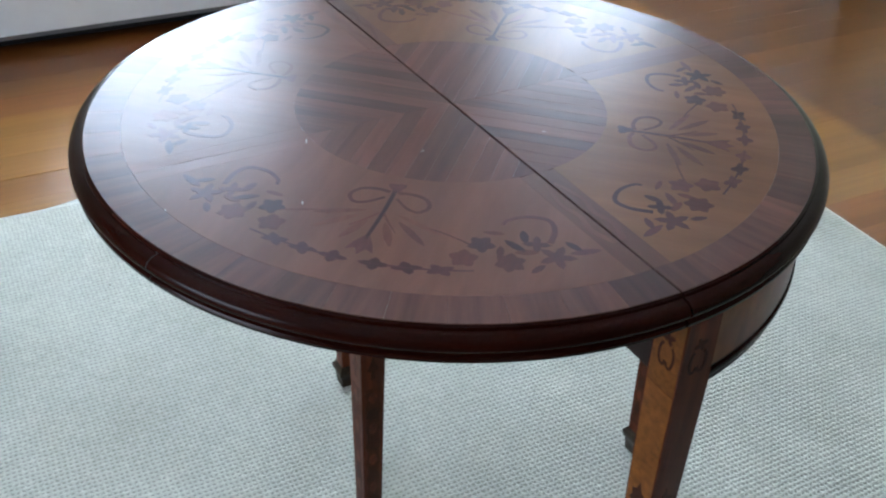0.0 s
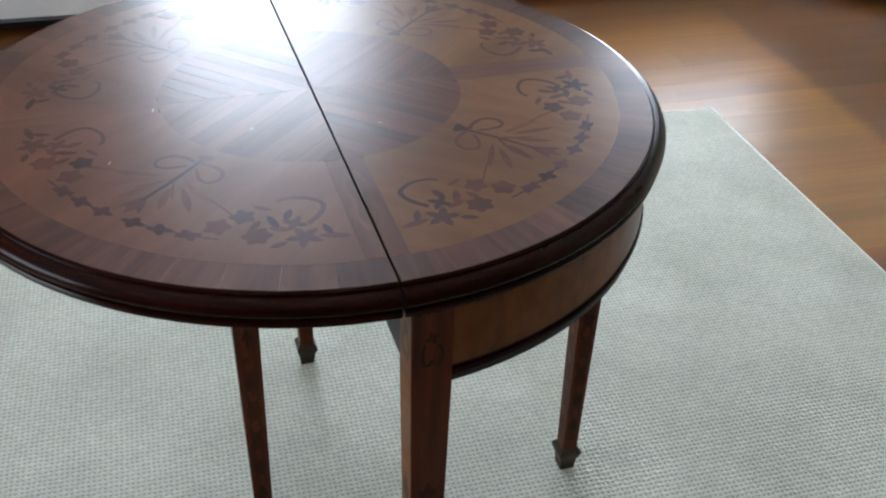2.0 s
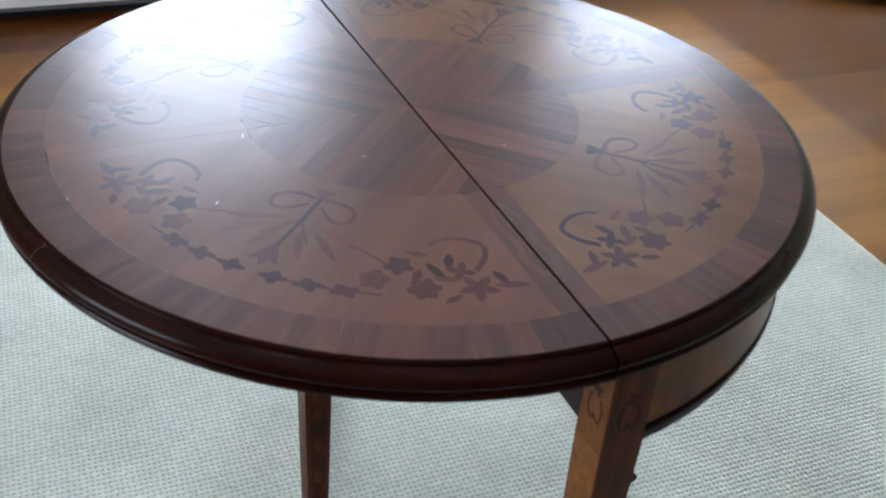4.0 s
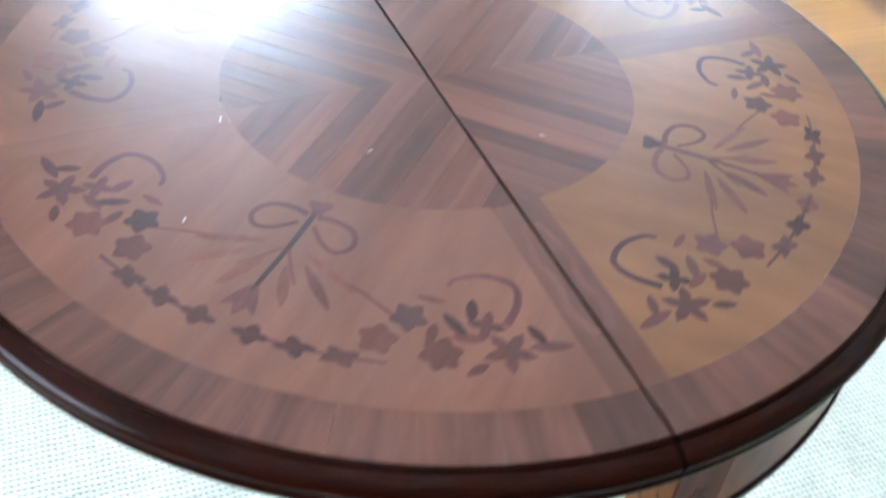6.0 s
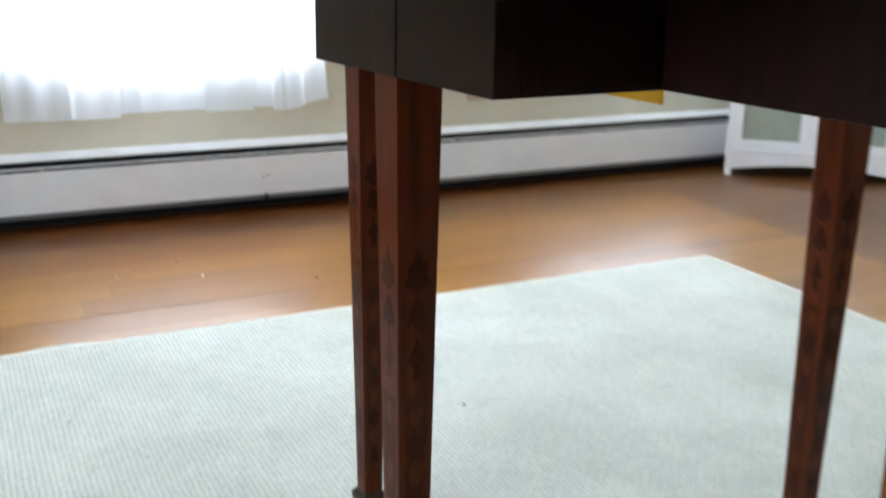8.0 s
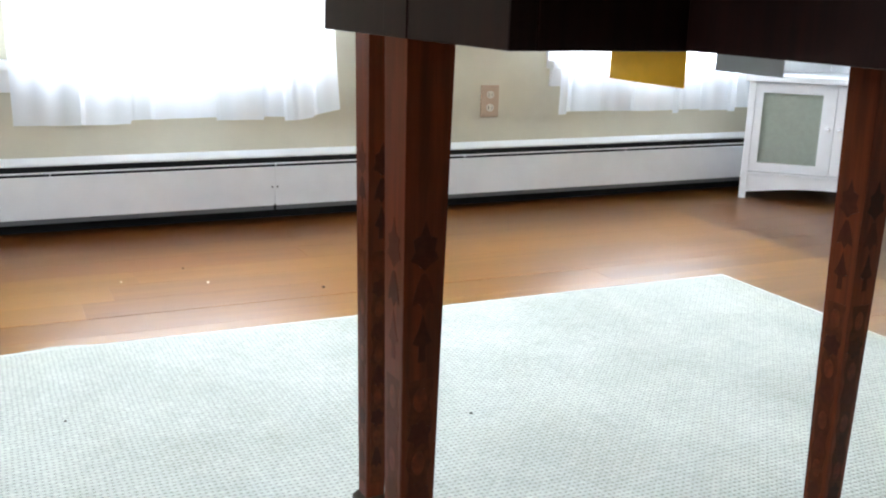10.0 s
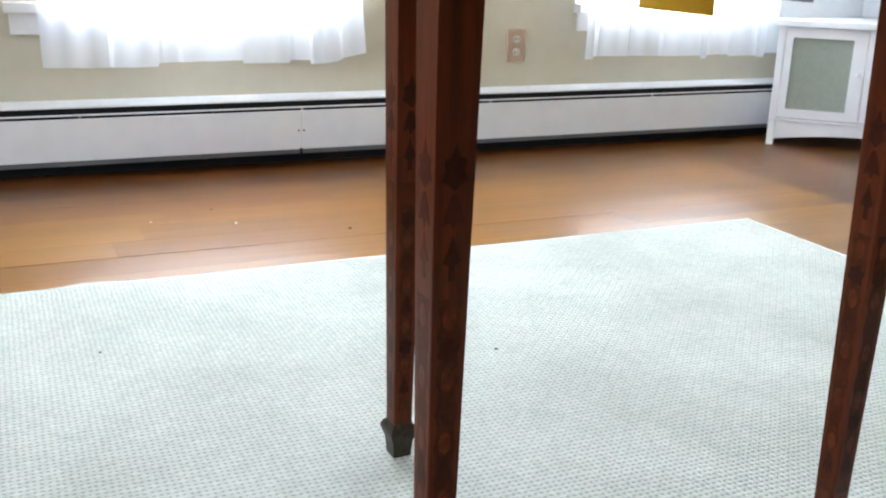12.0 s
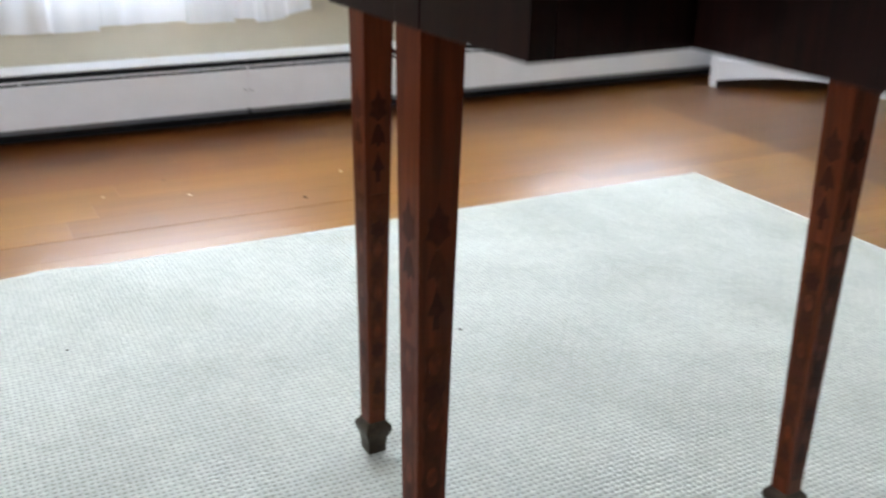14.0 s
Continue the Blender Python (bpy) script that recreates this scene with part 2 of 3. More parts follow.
def curtain_material():
    m = bpy.data.materials.new("sheer_white_voile")
    m.use_nodes = True
    t = m.node_tree
    t.nodes.remove(t.nodes["Principled BSDF"])
    out = t.nodes["Material Output"]
    tr = node(t, "ShaderNodeBsdfTranslucent", Color=(0.92, 0.95, 0.985, 1))
    df = node(t, "ShaderNodeBsdfDiffuse", Color=(0.88, 0.92, 0.97, 1))
    cl = node(t, "ShaderNodeBsdfTransparent", Color=(1, 1, 1, 1))
    a, c = node(t, "ShaderNodeMixShader", Fac=0.45), t.nodes.new("ShaderNodeMixShader")
    c.inputs[0].default_value = 0.10
    t.links.new(tr.outputs[0], a.inputs[1]), t.links.new(df.outputs[0], a.inputs[2])
    t.links.new(a.outputs[0], c.inputs[1]), t.links.new(cl.outputs[0], c.inputs[2])
    t.links.new(c.outputs[0], out.inputs[0])
    return m


def glass_material():
    m, t, b = shader("window_glass", 0.02)
    b.inputs["Transmission Weight"].default_value = 1.0
    return m


M_BIND = plain("rug_binding", (0.64, 0.645, 0.58), 0.95, 0, 0.06, 200.0, 0.3, 0.1)
M_RUG, M_CURTAIN, M_GLASS = rug_material(), curtain_material(), glass_material()


# ---- mesh helpers ----
def mesh_of(bm, name, material, smooth=False):
    bmesh.ops.recalc_face_normals(bm, faces=bm.faces)
    me = bpy.data.meshes.new(name)
    bm.to_mesh(me)
    bm.free()
    me.materials.append(material)
    if smooth:
        me.polygons.foreach_set("use_smooth", [True] * len(me.polygons))
        me.set_sharp_from_angle(angle=radians(38))
    return me


def part(name, bm, material, parent=None, label="", m=None, smooth=False):
    """Links a bmesh, or a mesh that is shared, as one object."""
    me = bm if isinstance(bm, bpy.types.Mesh) else mesh_of(bm, name, material, smooth)
    ob = new(name, me)
    if parent is not None:
        ob.parent = parent
    if m is not None:
        ob.matrix_basis = m
    if label:
        tagged(ob, label)
    return ob


def thing(name, label, category, m=None, group="", kind=""):
    ob = new(name)
    ob.empty_display_size = 0.1
    if m is not None:
        ob.matrix_basis = m
    return tagged(ob, label, category, group, kind)


def box(bm, x0, x1, y0, y1, z0, z1, bevel=0.0):
    v = [bm.verts.new((x, y, z)) for x in (x0, x1) for y in (y0, y1) for z in (z0, z1)]
    fs = [bm.faces.new([v[i] for i in q]) for q in ((0, 1, 3, 2), (4, 6, 7, 5), (0, 4, 5, 1), (2, 3, 7, 6), (0, 2, 6, 4), (1, 5, 7, 3))]
    if bevel:
        es = list({e for f in fs for e in f.edges})
        bmesh.ops.bevel(bm, geom=es, offset=bevel, segments=2, affect="EDGES", profile=0.6)
    return bm


def cube(x0, x1, y0, y1, z0, z1, bevel=0.0):
    return box(bmesh.new(), x0, x1, y0, y1, z0, z1, bevel)


def prism(bm, pts, z0, z1):
    """A flat piece with the outline pts between two heights."""
    a = [bm.verts.new((x, y, z0)) for x, y in pts]
    b = [bm.verts.new((x, y, z1)) for x, y in pts]
    bm.faces.new(b), bm.faces.new(a[::-1])
    n = len(pts)
    for i in range(n):
        bm.faces.new((a[i], a[(i + 1) % n], b[(i + 1) % n], b[i]))
    return bm


def sweep(bm, profile, a0, a1, steps):
    """Turns a closed profile of (r, z) about the z axis from a0 to a1 degrees and caps its ends."""
    rings = []
    for i in range(steps + 1):
        a = radians(a0 + (a1 - a0) * i / steps)
        rings.append([bm.verts.new((r * math.cos(a), r * math.sin(a), z)) for r, z in profile])
    n = len(profile)
    for p, q in zip(rings, rings[1:]):
        for j in range(n):
            bm.faces.new((p[j], q[j], q[(j + 1) % n], p[(j + 1) % n]))
    bm.faces.new(rings[0]), bm.faces.new(rings[-1][::-1])
    return bm


# ---- the room ----
X0, X1, Y0, Y1, CEIL = -2.80, 2.66, -5.40, 2.2146, 2.55
WINDOWS = ((-0.225, 0.475), (1.390, 2.110))
WZ0, WZ1 = 0.468, 1.95


def wall_with_openings(name, a0, a1, openings, z0, z1, m, thick=0.12):
    """A wall along local x, its room side at local y = 0, with openings through it."""
    bm = bmesh.new()
    xs = a0
    for o0, o1 in openings:
        box(bm, xs, o0, 0, thick, 0, CEIL)
        box(bm, o0, o1, 0, thick, 0, z0), box(bm, o0, o1, 0, thick, z1, CEIL)
        xs = o1
    box(bm, xs, a1, 0, thick, 0, CEIL)
    bmesh.ops.remove_doubles(bm, verts=bm.verts, dist=0.0001)
    ob = part(name, bm, M_WALL, None, "", m)
    return tagged(ob, "cream painted plaster wall", "wall", "", "structure")


wall_with_openings("wall_north", X0 - 0.12, X1 + 0.12, WINDOWS, WZ0, WZ1, pose(0, Y1, 0))
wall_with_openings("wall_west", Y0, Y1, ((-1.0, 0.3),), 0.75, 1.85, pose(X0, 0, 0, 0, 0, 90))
tagged(part("wall_east", cube(X1, X1 + 0.12, Y0, Y1, 0, CEIL), M_WALL), "cream painted plaster wall", "wall", "", "structure")
tagged(part("wall_south", cube(X0 - 0.12, X1 + 0.12, Y0 - 0.12, Y0, 0, CEIL), M_WALL), "cream painted plaster wall", "wall", "", "structure")
tagged(part("ceiling", cube(X0 - 0.12, X1 + 0.12, Y0 - 0.12, Y1 + 0.12, CEIL, CEIL + 0.1), M_CEIL), "white painted ceiling", "ceiling", "", "structure")
floor = tagged(part("floor", cube(X0 - 0.12, X1 + 0.12, Y0 - 0.12, Y1 + 0.12, -0.12, -0.012), M_SUB), "orange-brown polished plank floor", "floor", "", "structure")


def window(name, x0, x1, over):
    """A double-hung window with its trim, in the north wall."""
    ob = thing(name, "white painted double-hung window behind a sheer curtain", "window", pose((x0 + x1) / 2, Y1, 0), "", "structure")
    h = (x1 - x0) / 2
    fr = bmesh.new()
    for a in (-h, h - 0.035):
        box(fr, a, a + 0.035, 0.03, 0.10, WZ0, WZ1)
    for z in (WZ0, WZ1 - 0.035, (WZ0 + WZ1) / 2 - 0.02):
        box(fr, -h + 0.035, h - 0.035, 0.04, 0.09, z, z + 0.035)
    part("window_frame", fr, M_TRIM, ob)
    for z0, z1 in ((WZ0 + 0.035, 1.186), (1.221, WZ1 - 0.035)):
        pane = part("pane", cube(-h + 0.035, h - 0.035, 0.062, 0.066, z0, z1), M_GLASS, ob)
        pane.visible_shadow = False
    for a in (-h - 0.055, h):
        part("casing", cube(a, a + 0.055, -0.016, 0.0, WZ0, WZ1, 0.003), M_TRIM, ob)
    part("head_casing", cube(-h - 0.055, h + 0.055, -0.018, 0.0, WZ1, WZ1 + 0.07, 0.003), M_TRIM, ob)
    part("window_sill", cube(-h - over, h + 0.03, -0.045, 0.03, WZ0 - 0.028, WZ0, 0.004), M_TRIM, ob)
    part("sill_apron", cube(-h - over + 0.012, h + 0.02, -0.015, 0.0, WZ0 - 0.086, WZ0 - 0.028, 0.003), M_TRIM, ob)


for i, (a, b) in enumerate(WINDOWS):
    window("window_%d" % (i + 1), a, b, (0.160, 0.050)[i])


def curtain(x0, x1, z0, seed, spread=(0.0, 0.0), rise=0.0):
    """A gathered sheer curtain with an uneven hem."""
    rng = random.Random(seed)
    bm = bmesh.new()
    nx, nz = 260, 12
    ph = [rng.uniform(0, 6.28) for _ in range(4)]
    pleats, at = [], 0.0
    while at < 1.0:
        wide = rng.choice((0.035, 0.06, 0.10, 0.15, 0.20))
        pleats.append((at, 0.010 * (len(pleats) % 2) + rng.uniform(-0.002, 0.002), rng.choice((0.0, 0.002, 0.004, 0.012))))
        at += wide
    grid = []
    for i in range(nx + 1):
        s = i / nx
        k = max(n for n, p in enumerate(pleats) if p[0] <= s)
        near, back = pleats[k], pleats[max(k - 1, 0)]
        e = min(1.0, (s - near[0]) / 0.012)
        lift, step = back[1] + (near[1] - back[1]) * e, near[2]
        soft_fold = 0.0022 * math.sin(s * 47 + ph[0]) + 0.0018 * math.sin(s * 81 + ph[1])
        col = []
        for j in range(nz + 1):
            q = j / nz
            z = z0 + (step + rise * max(0.0, (s - 0.86) / 0.14)) * (1 - q) + 0.002 * math.sin(s * 9 + ph[2]) * (1 - q) + (2.03 - z0) * q
            x = x0 + s * (x1 - x0) + (spread[1] * s ** 3 - spread[0] * (1 - s) ** 3) * (1 - q) ** 4
            y = Y1 - 0.074 - lift - soft_fold * (0.6 + 0.4 * (1 - q))
            col.append(bm.verts.new((x, y, z)))
        grid.append(col)
    for p, q in zip(grid, grid[1:]):
        for j in range(nz):
            bm.faces.new((p[j], q[j], q[j + 1], p[j + 1]))
    ob = thing("curtain", "sheer white gathered curtain hanging at a bright window", "curtain", None, "sheer curtains")
    part("cloth", bm, M_CURTAIN, ob, "", None, True)
    rod = bmesh.new()
    bmesh.ops.create_cone(rod, cap_ends=True, segments=12, radius1=0.007, radius2=0.007, depth=x1 - x0 + 0.12)
    bmesh.ops.rotate(rod, verts=rod.verts, matrix=Matrix.Rotation(radians(90), 3, "Y"))
    bmesh.ops.translate(rod, verts=rod.verts, vec=((x0 + x1) / 2, Y1 - 0.079, 2.035))
    part("rod", rod, M_WHITE, ob, "", None, True)
    for x in (x0 - 0.03, x1 + 0.03):
        part("bracket", cube(x - 0.01, x + 0.01, Y1 - 0.095, Y1, 2.02, 2.05, 0.002), M_WHITE, ob)


curtain(-0.312, 0.552, 0.300, 3, (-0.010, 0.042), 0.026)
curtain(1.362, 2.190, 0.292, 8, (0.012, 0.02))


def heater(x0, x1):
    """A hydronic baseboard heater: back plate, top cover, damper slot, front panels."""
    ob = thing("baseboard_heater", "long white enamelled baseboard heater along the wall", "heater", pose(0, Y1 - 2.04, 0))
    part("back_plate", cube(x0, x1, 2.032, 2.04, 0.002, 0.205), M_WHITE, ob)
    top = bmesh.new()
    prof = [(2.032, 0.205), (1.988, 0.199), (1.978, 0.196), (1.978, 0.191), (1.981, 0.191), (1.981, 0.195), (1.99, 0.196), (2.032, 0.201)]
    for e in (x0, x1):
        vs = [top.verts.new((e, y, z)) for y, z in prof]
        if e == x0:
            first = vs
    n = len(prof)
    for i in range(n):
        top.faces.new((first[i], first[(i + 1) % n], vs[(i + 1) % n], vs[i]))
    top.faces.new(first), top.faces.new(vs[::-1])
    part("top_cover", top, M_WHITE, ob)
    # two black sheets stand for the shade in the slot and toe recess
    part("slot", cube(x0, x1, 1.996, 2, 0.055, 0.198), M_BLACK, ob, "black sheet painting the shade in the open slot")
    part("toe_plate", cube(x0, x1, 2.022, 2.0315, 0.002, 0.055), M_BLACK, ob, "black sheet painting the shade behind the front panel")
    part("damper", cube(x0, x1, 1.982, 1.985, 0.169, 0.174, 0.001), M_WHITE, ob)
    joint = 0.395
    for a, b in ((x0, joint - 1.20), (joint - 1.197, joint - 0.0015), (joint + 0.0015, x1)):
        part("front_panel", cube(a - 0.0014, b + 0.0014, 1.974, 1.98, 0.0475, 0.1630, 0.002), M_WHITE, ob)
        part("lower_lip", cube(a, b, 1.977, 1.981, 0.034, 0.047, 0.001), M_STEEL, ob)
    part("joint_gap", cube(joint - 0.003, joint + 0.003, 1.9735, 1.9765, 0.034, 0.052), M_BLACK, ob, "dark notch between the front panels")
    for x in (joint - 0.008, joint + 0.008):
        part("screw", cube(x - 0.002, x + 0.002, 1.972, 1.974, 0.102, 0.106), M_BLACK, ob)
    x = x0 + 0.1
    while x < x1:
        part("clip", cube(x - 0.0015, x + 0.0015, 1.979, 1.983, 0.163, 0.170), M_WHITE, ob)
        x += 0.62


heater(X0, 2.30)
bb = tagged(part("baseboard", cube(X1 - 0.014, X1, Y0, 1.50, 0, 0.10, 0.003), M_TRIM), "white painted baseboard", "baseboard", "", "structure")


def outlet(x, z):
    ob = thing("wall_outlet", "almond duplex wall outlet with two ivory sockets", "outlet", pose(x, Y1, z))
    part("plate", cube(-0.033, 0.033, -0.006, 0, -0.052, 0.052, 0.003), M_PLATE, ob)
    for dz in (-0.021, 0.021):
        bm = bmesh.new()
        prism(bm, [(0.0130 * math.cos(a), 0.0122 * math.sin(a)) for a in np.linspace(0, 6.283, 20, endpoint=False)], 0.006, 0.009)
        s = part("socket", bm, M_SOCKET, ob, "", pose(0, 0, dz, 90, 0, 0))
        for dx, h in ((-0.006, 0.0045), (0.006, 0.0035)):
            part("slot", cube(dx - 0.0011, dx + 0.0011, -h, h, 0.009, 0.0094), M_BLACK, s)
    part("screw", cube(-0.002, 0.002, -0.0075, -0.006, -0.002, 0.002, 0.0005), M_PLATE, ob)


outlet(1.131, 0.336)


# ---- corner cabinet ----
def corner_cabinet():
    m = pose(2.032, 2.052, 0, 0, 0, -42) @ Matrix.Scale(1.036, 4)
    ob = thing("corner_cabinet", "white painted corner cabinet with grey-green panelled doors", "cabinet", m)
    w = 0.60
    bm = bmesh.new()
    prism(bm, [(0.027, 0.03), (w, 0.03), (w + 0.03, 0.07), (w / 2, 0.40), (0.04, 0.09)], 0.075, 0.396)
    part("body", bm, M_WHITE, ob)
    for x, e in ((0.027, 0.050), (w - 0.038, w)):
        part("stile", cube(x, e, -0.004, 0.035, 0.0, 0.396, 0.002), M_WHITE, ob)
    pl = bmesh.new()
    n = 14
    lower = [(0.05 + (w - 0.08) * i / n, 0.022 + 0.022 * math.sin(math.pi * i / n)) for i in range(n + 1)]
    pts = lower + [(w - 0.03, 0.082), (0.05, 0.082)]
    prism(pl, pts, -0.022, 0.0)
    part("plinth", pl, M_WHITE, ob, "", pose(0, 0, 0, 90, 0, 0))
    part("plinth_rail", cube(0.03, w - 0.03, -0.006, 0.03, 0.082, 0.092, 0.002), M_WHITE, ob)
    dw = (w - 0.092) / 2
    for k in range(2):
        x = 0.051 + k * (dw + 0.002)
        d = new("door")
        d.parent = ob
        d.matrix_basis = pose(x, 0, 0.095)
        h = 0.298
        fm = bmesh.new()
        p, q = (0.024, dw - 0.042) if k == 0 else (0.042, dw - 0.024)
        for a, b, c, e in ((0, p, 0, h), (q, dw, 0, h), (p, q, 0, 0.029), (p, q, h - 0.033, h)):
            box(fm, a, b, -0.002, 0.018, c, e)
        part("door_frame", fm, M_WHITE, d)
        part("panel", cube(p, q, 0.006, 0.012, 0.029, h - 0.033), M_CABPANEL, d, "grey-green door panel")
        kb = bmesh.new()
        bmesh.ops.create_uvsphere(kb, u_segments=12, v_segments=8, radius=0.008)
        part("knob", kb, M_WHITE, d, "", pose(dw - 0.018 if k == 0 else 0.018, -0.010, 0.155), True)
    top = bmesh.new()
    prism(top, [(0.012, -0.02), (w + 0.015, -0.02), (w + 0.045, 0.06), (w / 2, 0.43), (0.018, 0.09)], 0.397, 0.416)
    part("top_board", top, M_WHITE, ob)
    back = bmesh.new()
    prism(back, [(0.0, 0.10), (0.02, 0.09), (w / 2, 0.37), (w - 0.02, 0.06), (w, 0.08), (w / 2, 0.40)], 0.416, 1.25)
    part("hutch_back", back, M_WHITE, ob)
    sh = bmesh.new()
    prism(sh, [(0.0, 0.06), (w, 0.05), (w / 2, 0.40)], 0.80, 0.818)
    part("shelf", sh, M_WHITE, ob)
    tp = bmesh.new()
    prism(tp, [(0.0, 0.03), (w, 0.03), (w / 2, 0.41)], 1.25, 1.27)
    part("hutch_top", tp, M_WHITE, ob)


corner_cabinet()


# ---- rug ----
def rug():
    """A woven rug with a bound edge and slight waves."""
    c = [(-1.50, 1.208), (1.283, 1.210), (1.283, -1.80), (-1.50, -1.80)]
    bm = bmesh.new()
    nx, ny = 70, 74
    rows = []
    for j in range(ny + 1):
        v = j / ny
        row = []
        for i in range(nx + 1):
            u = i / nx
            x = (c[0][0] * (1 - u) + c[1][0] * u) * (1 - v) + (c[3][0] * (1 - u) + c[2][0] * u) * v
            y = (c[0][1] * (1 - u) + c[1][1] * u) * (1 - v) + (c[3][1] * (1 - u) + c[2][1] * u) * v
            edge = min(u, 1 - u, v, 1 - v) * 70
            w = noise.noise(Vector((x * 2.1, y * 2.1, 0.3)))
            if v == 0:
                y += 0.006 * noise.noise(Vector((x * 5, 0, 1))) + 0.018 * math.exp(-((x + 0.29) / 0.06) ** 2)
            z = 0.008 + 0.0016 * w - (0.003 if edge == 0 else 0)
            row.append(bm.verts.new((x, y, z)))
        rows.append(row)
    for p, q in zip(rows, rows[1:]):
        for i in range(nx):
            bm.faces.new((p[i], p[i + 1], q[i + 1], q[i]))
    rim = [e for e in bm.edges if e.is_boundary]
    ex = bmesh.ops.extrude_edge_only(bm, edges=rim)["geom"]
    for v in ex:
        if isinstance(v, bmesh.types.BMVert):
            v.co.z = 0.0004
    ob = thing("rug", "pale grey-beige flat-woven wool rug on the wooden floor", "rug")
    part("weave", bm, M_RUG, ob, "", None, True)
    pts = [Vector((x, y, 0.0034)) for x, y in c]
    for a, b in zip(pts, pts[1:] + pts[:1]):
        d = (b - a)
        bd = bmesh.new()
        bmesh.ops.create_cone(bd, cap_ends=True, segments=8, radius1=0.0030, radius2=0.0030, depth=d.length)
        part("binding", bd, M_BIND, ob, "", Matrix.Translation((a + b) / 2) @ d.to_track_quat("Z", "Y").to_matrix().to_4x4(), True)


rug()


# ---- the card table ----
TABLE = pose(0, 0, 0, 0, 0, 2.5)
R_DISC, R_FIELD, R_TOP, Z_CORE, Z_TOP = 0.172, 0.354, 0.391, 0.7482, 0.7500
GAP = 0.0012
PROFILE = [(0.001, Z_CORE), (0.3905, Z_CORE), (0.3912, 0.7494), (0.3926, 0.7491), (0.3938, 0.7482), (0.3942, 0.7456), (0.3975, 0.7452),
           (0.4010, 0.7445), (0.4050, 0.7420), (0.4072, 0.7380), (0.4075, 0.7345), (0.4055, 0.7312), (0.4015, 0.7298), (0.3985, 0.7286),
           (0.4005, 0.7272), (0.4040, 0.7262), (0.4052, 0.7240), (0.4045, 0.7205), (0.4015, 0.7180), (0.3950, 0.7170), (0.001, 0.7170)]

table = thing("demilune_card_table", "round folding card table with floral marquetry top, standing on rug", "table", TABLE)
tops = {}
for side, a0, name, label in ((1, -90, "fixed_top", "fixed half of the marquetry top"), (-1, 90, "folding_leaf", "unfolded leaf of the marquetry top")):
    bm = sweep(bmesh.new(), PROFILE, a0, a0 + 180, 72)
    tops[side] = part(name, bm, M_MOULD, table, label, pose(side * GAP, 0, 0), True)


def moulding_joint(side, angle):
    """A thin dark glue line across the rim moulding."""
    bm = sweep(bmesh.new(), [(r + 0.00035, z) for r, z in PROFILE[4:19]] + [(0.396, 0.7172), (0.3905, 0.7480)], angle - 0.09, angle + 0.09, 1)
    part("joint", bm, M_BLACK, tops[side], "dark glue joint in the moulding")


moulding_joint(-1, -159.8)


def arc(r, a0, a1, n):
    return [(r * math.cos(radians(a0 + (a1 - a0) * i / n)), r * math.sin(radians(a0 + (a1 - a0) * i / n))) for i in range(n + 1)]


def flat(name, pts, material, z0=Z_CORE, z1=Z_TOP):
    return mesh_of(prism(bmesh.new(), pts, z0, z1), name, material)


def host(angle):
    return tops[1] if math.cos(radians(angle)) > 0 else tops[-1]


# crossbanding round the rim
SEG = 48
band_mesh = flat("crossband", arc(R_FIELD + 0.0001, 0, 360 / SEG - 0.03, 4) + arc(R_TOP, 360 / SEG - 0.03, 0, 4), M_BAND)
for i in range(SEG):
    a = -90 + 360 / SEG * i
    part("crossband", band_mesh, None, host(a + 360 / SEG / 2), "", pose(0, 0, 0, 0, 0, a))

# radial strips of the central disc, grain along each quarter's diagonal
lim = R_DISC / math.sqrt(2)
cuts = [-lim + 2 * lim * i / 12 for i in range(13)]
for i in range(12):
    v0, v1 = cuts[i] + 0.0001, cuts[i + 1] - 0.0001
    outer = [(math.sqrt(R_DISC ** 2 - v * v), v) for v in np.linspace(v0, v1, 5)]
    pts = [(abs(v1) + 0.0002, v1), (abs(v0) + 0.0002, v0)] + [(max(x, abs(y) + 0.0003), y) for x, y in outer]
    me = flat("strip", pts, M_HERRING)
    for q in (-135, -45, 45, 135):
        part("strip", me, None, host(q), "", pose(0, 0, 0, 0, 0, q))

# light panels, one to a quarter
HALF = 0.019


def panel_outline(r0, r1, half):
    a0, a1 = 45 - math.degrees(math.asin(half / r0)), 45 - math.degrees(math.asin(half / r1))
    return arc(r0, a0, -a0, 12) + arc(r1, -a1, a1, 24)


panel_mesh, leaf_mesh = (flat("panel", panel_outline(R_DISC + 0.0001, R_FIELD - 0.0000, HALF), mat) for mat in (M_PANEL, M_PANEL_LEAF))
for q in (-135, -45, 45, 135):
    part("panel", panel_mesh if abs(q) < 90 else leaf_mesh, None, host(q), "", pose(0, 0, 0, 0, 0, q))
for q in (0, 90, 180, -90):
    for s in (1, -1):
        rs, re = math.sqrt(R_DISC ** 2 - HALF ** 2), math.sqrt(R_FIELD ** 2 - HALF ** 2)
        y0, y1 = (0.0001, HALF - 0.0001) if s > 0 else (-HALF + 0.0001, -0.0001)
        pts = [(rs + 0.001, y0), (re, y0), (re, y1), (rs + 0.001, y1)]
        me = flat("divider", pts, M_PANEL_LEAF)
        part("divider", me, None, host(q + s * 10), "", pose(0, 0, 0, 0, 0, q))


